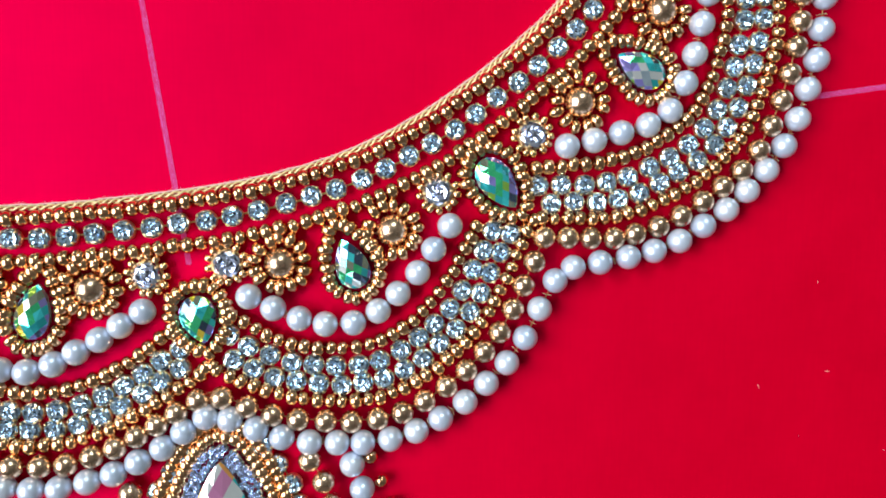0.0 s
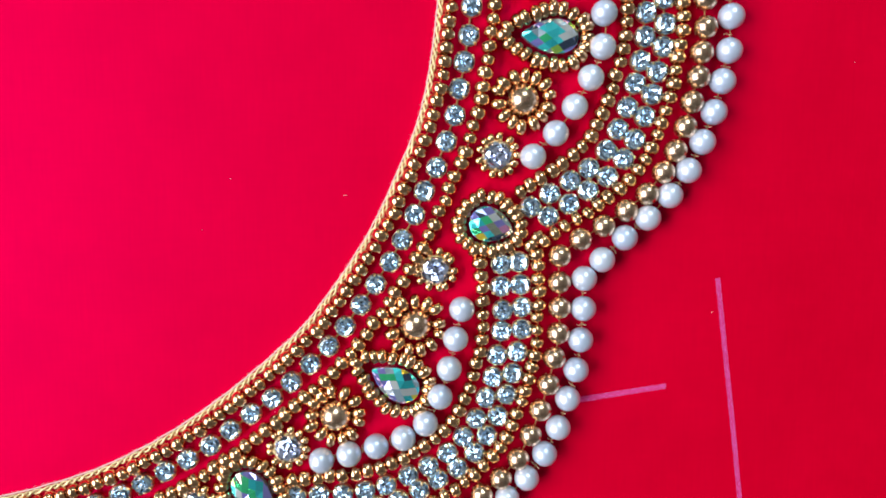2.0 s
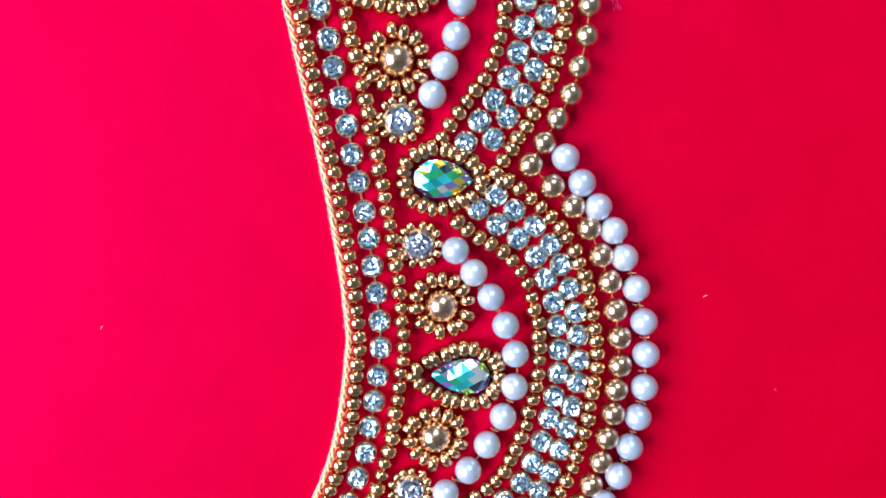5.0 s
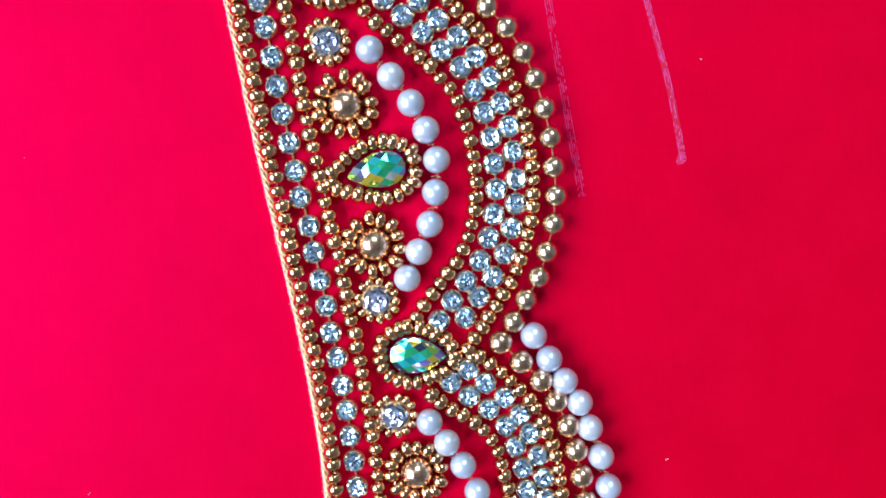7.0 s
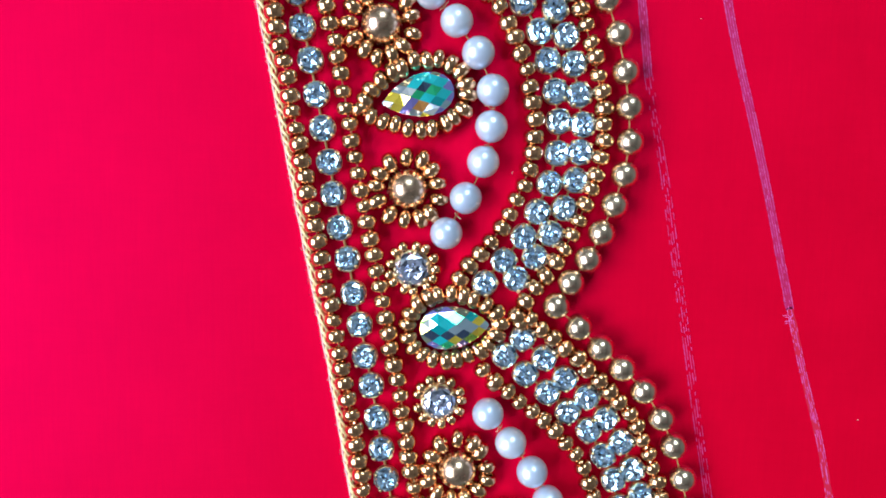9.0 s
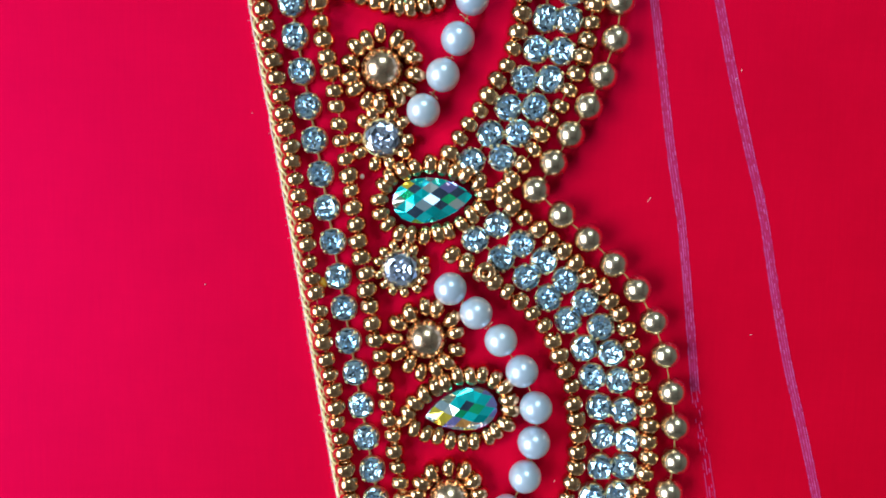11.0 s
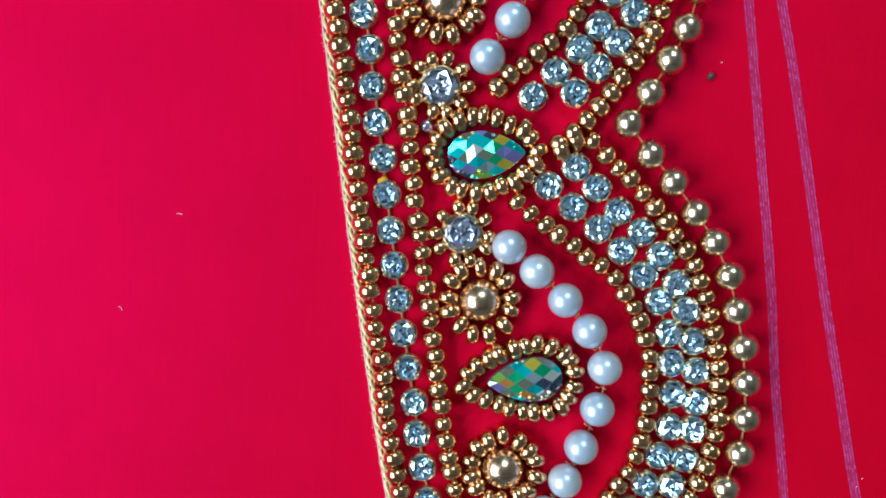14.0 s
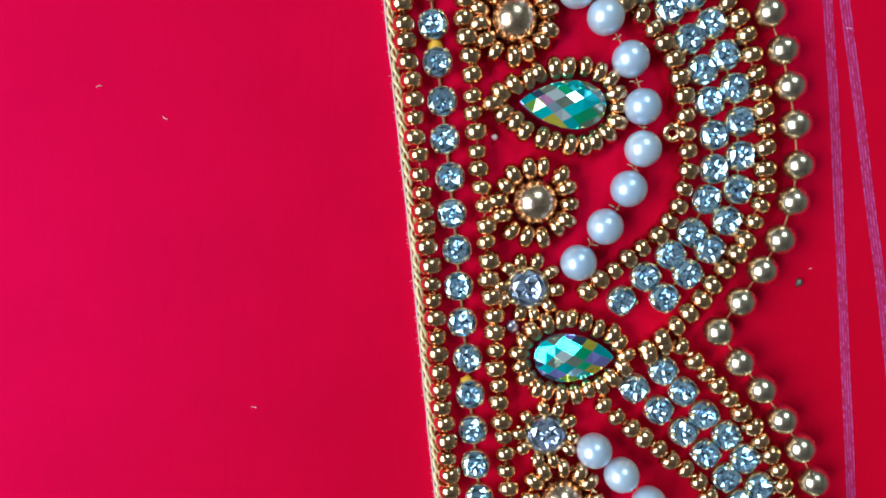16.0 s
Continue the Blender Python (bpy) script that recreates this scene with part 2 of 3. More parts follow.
def ball_mesh(name, wide, mat, squash=1.0):
    bm = bmesh.new()
    bmesh.ops.create_uvsphere(bm, u_segments=24, v_segments=14, radius=wide / 2 * MM)
    for v in bm.verts:
        v.co.z *= squash
        # the little collar round the stringing hole
        if abs(v.co.x) > wide * 0.485 * MM:
            v.co.x *= 0.97
    bmesh.ops.rotate(bm, verts=bm.verts, cent=(0, 0, 0), matrix=Matrix.Rotation(radians(90), 3, "Y"))
    return mesh_of(name, bm, mat)


def dome_mesh(wide, tall):
    """A half ball with a small rim, flat below."""
    bm = bmesh.new()
    r = wide / 2 * MM
    profile = [(r * 1.03, 0.0), (r * 1.05, 0.12 * MM), (r, 0.25 * MM)]
    for k in range(1, 9):
        a = math.pi / 2 * k / 8
        profile.append((r * math.cos(a), 0.25 * MM + tall * MM * math.sin(a)))
    rings = [[bm.verts.new((q * math.cos(j * math.tau / 28), q * math.sin(j * math.tau / 28), z)) for j in range(28)] for q, z in profile[:-1]]
    top = bm.verts.new((0, 0, profile[-1][1]))
    for a, b in zip(rings, rings[1:]):
        for j in range(28):
            bm.faces.new((a[j], a[(j + 1) % 28], b[(j + 1) % 28], b[j]))
    for j in range(28):
        bm.faces.new((rings[-1][j], rings[-1][(j + 1) % 28], top))
    return mesh_of("dome", bm, GOLD_BALL)


def split_facets(bm):
    bmesh.ops.split_edges(bm, edges=bm.edges)


def chaton_mesh(name, wide, mat, seed, square=0.0):
    """A brilliant-cut round stone: girdle, crown kites and a rayed star that stands for the pavilion seen through the table."""
    rng = random.Random(seed)
    bm = bmesh.new()
    r = wide / 2 * MM

    def ring(n, rad, z, turn, wob=0.0):
        out = []
        for k in range(n):
            a = (k + turn + rng.uniform(-wob, wob) * 0.8) * math.tau / n
            q = rad * r * (1 + square * (0.5 - 0.5 * math.cos(4 * a))) * (1 + rng.uniform(-wob, wob) * 0.5)
            out.append(bm.verts.new((q * math.cos(a), q * math.sin(a), z * MM + rng.uniform(-wob, wob) * MM)))
        return out

    n = 8
    g0, g, c1, tab = ring(n, 1.0, 1.0, 0), ring(n, 1.0, 1.25, 0), ring(n, 0.86, 1.58, 0.5, 0.05), ring(n, 0.66, 1.84, 0, 0.08)
    star = [bm.verts.new((v.co.x * 0.62, v.co.y * 0.62, (1.62 if k % 2 else 1.88) * MM + rng.uniform(-0.12, 0.12) * MM)) for k, v in enumerate(ring(2 * n, 0.66, 1.8, 0.25, 0.1))]
    core = ring(n, 0.2, 1.72, 0.5, 0.16)
    mid = bm.verts.new((rng.uniform(-0.1, 0.1) * r, rng.uniform(-0.1, 0.1) * r, 1.84 * MM))
    for v in [v for v in bm.verts if not v.link_faces and v not in g0 + g + c1 + tab + star + core + [mid]]:
        bm.verts.remove(v)
    for k in range(n):
        j = (k + 1) % n
        bm.faces.new((g0[k], g0[j], g[j], g[k]))
        bm.faces.new((g[k], g[j], c1[k]))
        bm.faces.new((c1[k - 1], g[k], c1[k]))
        bm.faces.new((c1[k - 1], c1[k], tab[k]))
        bm.faces.new((c1[k], tab[j], tab[k]))
        # the rays between the table's edge and the core
        s0, s1, s2 = star[2 * k], star[2 * k + 1], star[(2 * k + 2) % (2 * n)]
        bm.faces.new((tab[k], s1, s0))
        bm.faces.new((tab[k], tab[j], s1))
        bm.faces.new((tab[j], s2, s1))
        bm.faces.new((s0, s1, core[k]))
        bm.faces.new((s1, s2, core[k]))
        bm.faces.new((core[k], s2, core[j]))
        bm.faces.new((core[k], core[j], mid))
    split_facets(bm)
    return mesh_of(name, bm, mat, smooth=False)


def cup_mesh(wide, prongs=4):
    """A round metal cup with bent prongs that grip the stone."""
    bm = bmesh.new()
    r = wide / 2 * MM
    profile = [(0.86 * r, 0.0), (1.0 * r, 0.3 * MM), (1.02 * r, 1.15 * MM), (0.94 * r, 1.2 * MM), (0.9 * r, 0.7 * MM)]
    rings = [[bm.verts.new((q * math.cos(j * math.tau / 16), q * math.sin(j * math.tau / 16), z)) for j in range(16)] for q, z in profile]
    for a, b in zip(rings, rings[1:]):
        for j in range(16):
            bm.faces.new((a[j], a[(j + 1) % 16], b[(j + 1) % 16], b[j]))
    for k in range(prongs):
        a = (k + 0.5) * math.tau / prongs
        c, s = math.cos(a), math.sin(a)
        rows = []
        for q, z, h in ((1.05, 0.5, 0.26), (1.07, 1.2, 0.25), (1.0, 1.62, 0.22), (0.82, 1.86, 0.15)):
            rows.append([bm.verts.new((q * r * c - t * h * MM * s, q * r * s + t * h * MM * c, z * MM + up * MM)) for t, up in ((-1, 0), (-0.6, 0.12), (0.6, 0.12), (1, 0))])
        for u, v in zip(rows, rows[1:]):
            for i in range(3):
                bm.faces.new((u[i], u[i + 1], v[i + 1], v[i]))
        bm.faces.new(rows[-1])
    bmesh.ops.recalc_face_normals(bm, faces=bm.faces)
    return mesh_of("setting", bm, BRASS)


def drop_outline(long, wide, a, point=0.75, grow=0.0):
    """A teardrop whose tip lies on +x; a goes round it. Centre at the middle of its length."""
    x = long / 2 * math.cos(a)
    y = wide / 2 * math.sin(a) * abs(math.sin(a / 2)) ** point * 1.14
    if grow:
        e = 1e-3
        x2, y2 = long / 2 * math.cos(a + e), wide / 2 * math.sin(a + e) * abs(math.sin((a + e) / 2)) ** point * 1.14
        d = math.hypot(x2 - x, y2 - y) + 1e-12
        x, y = x + grow * (y2 - y) / d, y - grow * (x2 - x) / d
    return x, y


def drop_mesh(name, long, wide, tall, point, seed, cell=1.0, bright=()):
    """A flat-backed teardrop stone: a bevelled girdle and a domed top cut into a slanting net of lozenge facets."""
    rng = random.Random(seed)
    bm = bmesh.new()
    n = 20

    edge = [drop_outline(long, wide, k * math.tau / 90 + 1e-4, point) for k in range(90)]

    def reach(x, y):
        """How far out a place lies: 0 in the middle, 1 on the girdle."""
        a = math.atan2(y, x + long * 0.05)
        best = min(edge, key=lambda e: abs(math.remainder(math.atan2(e[1], e[0] + long * 0.05) - a, math.tau)))
        return math.hypot(x + long * 0.05, y) / (math.hypot(best[0] + long * 0.05, best[1]) + 1e-9)

    rim = [bm.verts.new((x * MM, y * MM, 0)) for x, y in (drop_outline(long, wide, k * math.tau / n + 1e-4, point) for k in range(n))]
    bm.faces.new(rim)
    lean = rng.uniform(-0.2, 0.2)
    for slope in (0.68 + lean, -0.68 + lean):
        cut = Vector((-slope, 1, 0)).normalized()
        for k in range(-15, 16):
            at = cut * ((k + 0.5 + rng.uniform(-0.12, 0.12)) * 1.12 * cell * MM)
            bmesh.ops.bisect_plane(bm, geom=bm.verts[:] + bm.edges[:] + bm.faces[:], plane_co=at, plane_no=cut, dist=1e-7)
    for v in bm.verts:
        f = min(reach(v.co.x / MM, v.co.y / MM), 1.0)
        v.co.z = tall * (1.0 - 0.42 * f**2.4) * MM + (rng.uniform(-0.2, 0.2) * MM if f < 0.9 else 0)
    sides = [e for e in bm.edges if e.is_boundary]
    down = bmesh.ops.extrude_edge_only(bm, edges=sides)
    for v in down["geom"]:
        if isinstance(v, bmesh.types.BMVert):
            v.co.z = 0.9 * MM
    bmesh.ops.recalc_face_normals(bm, faces=bm.faces)
    if sum(f.normal.z for f in bm.faces) < 0:
        bmesh.ops.reverse_faces(bm, faces=bm.faces)
    me = mesh_of(name, bm, AURORA, smooth=False)
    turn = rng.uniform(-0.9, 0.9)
    # painted glints: cool to warm along the stone, another mix at the rim
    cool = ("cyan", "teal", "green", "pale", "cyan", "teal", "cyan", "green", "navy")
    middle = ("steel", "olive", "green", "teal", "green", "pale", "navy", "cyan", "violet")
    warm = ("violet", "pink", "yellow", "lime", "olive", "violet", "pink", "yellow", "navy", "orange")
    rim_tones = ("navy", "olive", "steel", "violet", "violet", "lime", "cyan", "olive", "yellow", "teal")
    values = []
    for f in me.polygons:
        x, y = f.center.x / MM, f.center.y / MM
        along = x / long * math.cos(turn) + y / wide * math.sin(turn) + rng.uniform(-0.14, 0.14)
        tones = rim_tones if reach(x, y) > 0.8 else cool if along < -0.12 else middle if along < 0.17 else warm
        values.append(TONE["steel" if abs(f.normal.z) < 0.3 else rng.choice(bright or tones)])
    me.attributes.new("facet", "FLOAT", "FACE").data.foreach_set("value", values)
    return me


BEAD = seed_bead_mesh("seed_bead", 2.5, 1.85, GOLD)
BEADS = [BEAD, seed_bead_mesh("seed_bead_slim", 2.3, 1.65, GOLD), seed_bead_mesh("seed_bead_fat", 2.62, 1.95, GOLD)]
TINY = seed_bead_mesh("tiny_bead", 1.6, 1.2, GOLD)
PETAL = seed_bead_mesh("petal_bead", 2.0, 1.5, GOLD)
SPOKES = [seed_bead_mesh("spoke_bead", 2.7, 1.7, GOLD), seed_bead_mesh("spoke_bead_slim", 2.5, 1.55, GOLD)]
BALL = ball_mesh("gold_ball", 3.65, GOLD_BALL)
BALL_SMALL = ball_mesh("gold_ball_small", 3.4, GOLD_BALL_PALE)
PEARL_BALL = ball_mesh("pearl", 3.95, PEARL)
DOME = dome_mesh(5.1, 2.8)
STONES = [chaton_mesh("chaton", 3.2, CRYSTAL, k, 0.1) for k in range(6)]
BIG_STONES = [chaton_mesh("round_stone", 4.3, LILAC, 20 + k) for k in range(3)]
CUP = cup_mesh(3.2)
BIG_CUP = cup_mesh(4.6, 6)
rnd = random.Random(7)


def jitter(amount):
    return rnd.uniform(-amount, amount)


# ---------------------------------------------------------------- strands


def thread_part(parent, line, start, end, height, radius, name="thread", mat=None):
    bm = bmesh.new()
    pts = []
    for s in np.arange(start, line.length - end, 0.8):
        x, y, _ = line.at(s)
        pts.append(Vector((x * MM, y * MM, height * MM)))
    tube(bm, pts, radius * MM, 5)
    put(name, mesh_of(name, bm, mat or THREAD), parent, Matrix())


def bead_string(line, pitch, label, group, start=0.0, end=0.0, wobble=0.12, strung=True):
    count = max(2, round((line.length - start - end) / pitch) + 1)
    x, y, _ = line.at(line.length / 2)
    t = thing("gold_bead_string", x, y, label, "bead string", group)
    if strung:
        thread_part(t, line, start, end, 0.8, 0.08)
    for x, y, a in line.steps(count, start, end):
        n = math.radians(a + 90)
        off = jitter(wobble)
        put("bead", rnd.choice(BEADS), t, pose((x + off * math.cos(n) + jitter(0.12)) * MM, (y + off * math.sin(n) + jitter(0.12)) * MM, (1.25 + jitter(0.12)) * MM, jitter(180), jitter(12), a + jitter(17)))
    return t


def stitch(bm, x, y, a):
    """Two short stiff thread ends that stand out where the string is sewn down."""
    for side in (-1, 1):
        lean = math.radians(a + 90 + jitter(30))
        u, v = side * math.cos(lean), side * math.sin(lean)
        reach = rnd.uniform(0.35, 0.9)
        pts = [Vector((x * MM, y * MM, 1.3 * MM)), Vector(((x + u * reach * 0.6) * MM, (y + v * reach * 0.6) * MM, 2.2 * MM)), Vector(((x + u * reach) * MM, (y + v * reach) * MM, rnd.uniform(1.2, 2.3) * MM))]
        tube(bm, pts, 0.07 * MM, 4)


def ball_string(name, me, line, count, height, label, category, group, start=0.0, end=0.0, knots=None, first=0):
    """knots: which bead, counted along the string, lies at each point of the line."""
    x, y, _ = line.at(line.length / 2)
    t = thing(name, x, y, label, category, group)
    thread_part(t, line, start, end, height * 0.85, 0.09)
    places = [line.at(np.interp(i, knots, line.s[::24])) for i in range(first, first + count)] if knots else line.steps(count, start, end)
    for x, y, a in places:
        put("pearl" if "pearl" in name else "ball", me, t, pose((x + jitter(0.12)) * MM, (y + jitter(0.12)) * MM, (height + jitter(0.05)) * MM, jitter(12), 90 + jitter(15), a + jitter(15)))
    if name == "pearl_string":
        bm = bmesh.new()
        for (x0, y0, a0), (x1, y1, _) in zip(places, places[1:]):
            if rnd.random() < 0.85:
                stitch(bm, (x0 + x1) / 2, (y0 + y1) / 2, a0)
        put("stitch", mesh_of("stitch", bm, STITCH), t, Matrix(), "stiff brownish gold thread ends")
    return t


def crystal_chain(line, pitch, label, group, start=0.0, end=0.0):
    count = max(2, round((line.length - start - end) / pitch) + 1)
    x, y, _ = line.at(line.length / 2)
    t = thing("crystal_chain", x, y, label, "rhinestone chain", group)
    thread_part(t, line, start, end, 0.3, 0.16, "link", THREAD)
    for x, y, a in line.steps(count, start, end):
        m = pose((x + jitter(0.12)) * MM, (y + jitter(0.12)) * MM, 0.05 * MM, jitter(5), jitter(5), a + jitter(7))
        cup = put("setting", CUP, t, m)
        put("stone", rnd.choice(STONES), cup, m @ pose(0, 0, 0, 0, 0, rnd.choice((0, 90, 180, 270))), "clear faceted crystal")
    return t


# ---------------------------------------------------------------- motifs


def dome_flower(x, y, petals=13, turn=0.0):
    t = thing("domed_bead_flower", x, y, "gold half-ball ringed by small gold beads on red cloth", "bead flower", "domed bead flowers")
    put("dome", DOME, t, pose((x) * MM, y * MM, 0.2 * MM, jitter(3), jitter(3), 0))
    for k in range(petals):
        a = math.tau * (k + turn) / petals + jitter(0.07)
        r = 3.9 + jitter(0.25)
        put("petal_bead", SPOKES[k % 3 == 0], t, pose((x + r * math.cos(a)) * MM, (y + r * math.sin(a)) * MM, (1.0 + jitter(0.08)) * MM, jitter(180), jitter(12), math.degrees(a) + 90 + jitter(10)))
    return t


def crystal_flower(x, y, petals=13):
    t = thing("crystal_flower", x, y, "pale lilac round crystal ringed by tiny gold beads", "bead flower", "crystal flowers")
    m = pose(x * MM, y * MM, 0.05 * MM, jitter(4), jitter(4), jitter(30))
    cup = put("setting", BIG_CUP, t, m)
    put("stone", rnd.choice(BIG_STONES), cup, m @ pose(0, 0, 0.2 * MM, 0, 0, jitter(40)), "pale lilac faceted crystal")
    if y > 145:
        petals, r0, me = 10, 3.1, PETAL
    else:
        r0, me = 2.85, TINY
    for k in range(petals):
        a = math.tau * k / petals + jitter(0.1)
        r = r0 + jitter(0.12)
        put("petal_bead", me, t, pose((x + r * math.cos(a)) * MM, (y + r * math.sin(a)) * MM, (0.9 + jitter(0.1)) * MM, jitter(180), jitter(12), math.degrees(a) + 90 + jitter(12)))
    return t


def drop_motif(tip, butt, wide, seed, label, group, point=0.75, beads=22, tall=3.0, tip_out=0.0):
    """A teardrop stone from tip to butt, with gold beads round its edge."""
    cx, cy = (tip[0] + butt[0]) / 2, (tip[1] + butt[1]) / 2
    long = math.hypot(tip[0] - butt[0], tip[1] - butt[1])
    a0 = math.degrees(math.atan2(tip[1] - butt[1], tip[0] - butt[0]))
    t = thing("teardrop_motif", cx, cy, label, "bead motif", group)
    m = pose(cx * MM, cy * MM, 0, jitter(3), jitter(3), a0)
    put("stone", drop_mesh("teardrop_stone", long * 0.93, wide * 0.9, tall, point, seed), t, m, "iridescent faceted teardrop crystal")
    ring = [drop_outline(long, wide, math.tau * k / 240 + 1e-3, point, 1.25) for k in range(240)]
    ring = [(px + tip_out * max(0.0, px / (long / 2)) ** 2, py) for px, py in ring]
    line = Line(ring + ring[:1])
    for x, y, a in line.steps(beads + 1)[:-1]:
        p = m @ Vector((x * MM, y * MM, 0))
        put("bead", rnd.choice(SPOKES), t, pose(p.x + jitter(0.18) * MM, p.y + jitter(0.18) * MM, (1.15 + jitter(0.15)) * MM, jitter(180), jitter(14), a + a0 + jitter(16)))
    return t


def scallop(inner, outer, pearls, pearl_count, balls, outer_pearls=None, outer_count=0, domes=(), crystals=(), drop=None, seed=0, joins=(None, None), ball_knots=None, pearl_knots=(0, 2, 4, 6, 8), outer_knots=None, first=1):
    """One scallop: bead and crystal rows between its inner and outer lines, and the motifs in its hollow."""
    band = lambda s: Line(blend(inner, outer, s))
    bead_string(band(0.0), 2.0, "curved row of small round gold beads edging a scallop", "inner scallop rows")
    for s, start in ((0.26, 0.2), (0.51, 1.9)):
        crystal_chain(band(s), 3.4 if seed < 3 else 3.65, "curved chain of clear rhinestones in brass cups", "scallop rhinestone rows", start, 0.4)
    outside = blend(inner, outer, 0.73)
    for end, join in ((0, joins[0]), (-1, joins[1])):
        if join is not None:
            butt, tip = (np.array(p) for p in JOINS[join])
            far = tip + (tip - butt) / np.linalg.norm(tip - butt) * 2.4
            side = np.array(outside[end]) - far
            near = far + side / np.linalg.norm(side) * 1.3
            outside = [tuple(near)] + outside if end == 0 else outside + [tuple(near)]
    bead_string(Line(outside), 2.0, "curved row of small gold beads beside a rhinestone chain", "outer scallop rows")
    ball_string("gold_ball_string", BALL_SMALL if seed > 4 else BALL, Line(outer), balls, 1.85, "string of polished round gold balls along a scallop", "ball string", "gold ball strings", knots=ball_knots, first=first)
    ball_string("pearl_string", PEARL_BALL, Line(pearls), pearl_count, 2.05, "short arc of glossy white pearls inside a scallop", "pearl string", "inner pearl arcs", knots=pearl_knots)
    if outer_pearls:
        ball_string("pearl_string", PEARL_BALL, Line(outer_pearls), outer_count, 2.05, "outermost string of glossy white pearls along a scallop", "pearl string", "outer pearl strings", knots=outer_knots)
    for x, y in domes:
        dome_flower(x, y, rnd.choice((13, 14)), rnd.random())
    for x, y in crystals:
        crystal_flower(x, y)
    if drop:
        drop_motif(*drop, 6.2, seed, "iridescent teardrop crystal framed with gold beads in a scallop", "scallop teardrops", 0.7, tip_out=0.7)


# ---------------------------------------------------------------- the place

bm = bmesh.new()
bmesh.ops.create_grid(bm, x_segments=60, y_segments=60, size=0.45)
for v in bm.verts:
    far = max(0.0, math.hypot(v.co.x, v.co.y) - 0.22)
    v.co.z = far * 0.06 * noise.noise(Vector((v.co.x * 7, v.co.y * 7, 0)))
low = bmesh.ops.extrude_face_region(bm, geom=bm.faces[:])
for v in low["geom"]:
    if isinstance(v, bmesh.types.BMVert):
        v.co.z -= 0.0006
bmesh.ops.recalc_face_normals(bm, faces=bm.faces)
cloth = new("cloth", mesh_of("cloth", bm, CLOTH))
cloth.location = (-0.03, 0.07, 0)
tagged(cloth, "bright red woven fabric lying flat", "cloth", kind="structure")

bm = bmesh.new()
box(bm, -1.25, 2, -2, 2.0, -0.08, -0.02)
tagged(new("floor", mesh_of("floor", bm, FLOOR, False)), "plain grey cement floor", "floor", kind="structure")
bm = bmesh.new()
box(bm, -1.25, 2, -2, 2.0, 2.6, 2.7)
tagged(new("ceiling", mesh_of("ceiling", bm, CEILING, False)), "plain pale ceiling", "ceiling", kind="structure")


def wall(name, boxes):
    bm = bmesh.new()
    for b in boxes:
        box(bm, *b)
    tagged(new(name, mesh_of(name, bm, WALL, False)), "plain plastered wall", "wall", kind="structure")


wall("wall_west", [(-1.35, -1.25, -2, -0.75, -0.02, 2.6), (-1.35, -1.25, 0.65, 2.0, -0.02, 2.6), (-1.35, -1.25, -0.75, 0.65, -0.02, 0.5), (-1.35, -1.25, -0.75, 0.65, 1.5, 2.6)])
wall("wall_north", [(-1.25, -0.2, 2.0, 2.1, -0.02, 2.6), (0.8, 2, 2.0, 2.1, -0.02, 2.6), (-0.2, 0.8, 2.0, 2.1, -0.02, 1.45), (-0.2, 0.8, 2.0, 2.1, 2.35, 2.6)])
wall("wall_east", [(2, 2.1, -2, 2.0, -0.02, 2.6)])
wall("wall_south", [(-1.25, 2, -2.1, -2, -0.02, 2.6)])

# ---------------------------------------------------------------- chalk lines


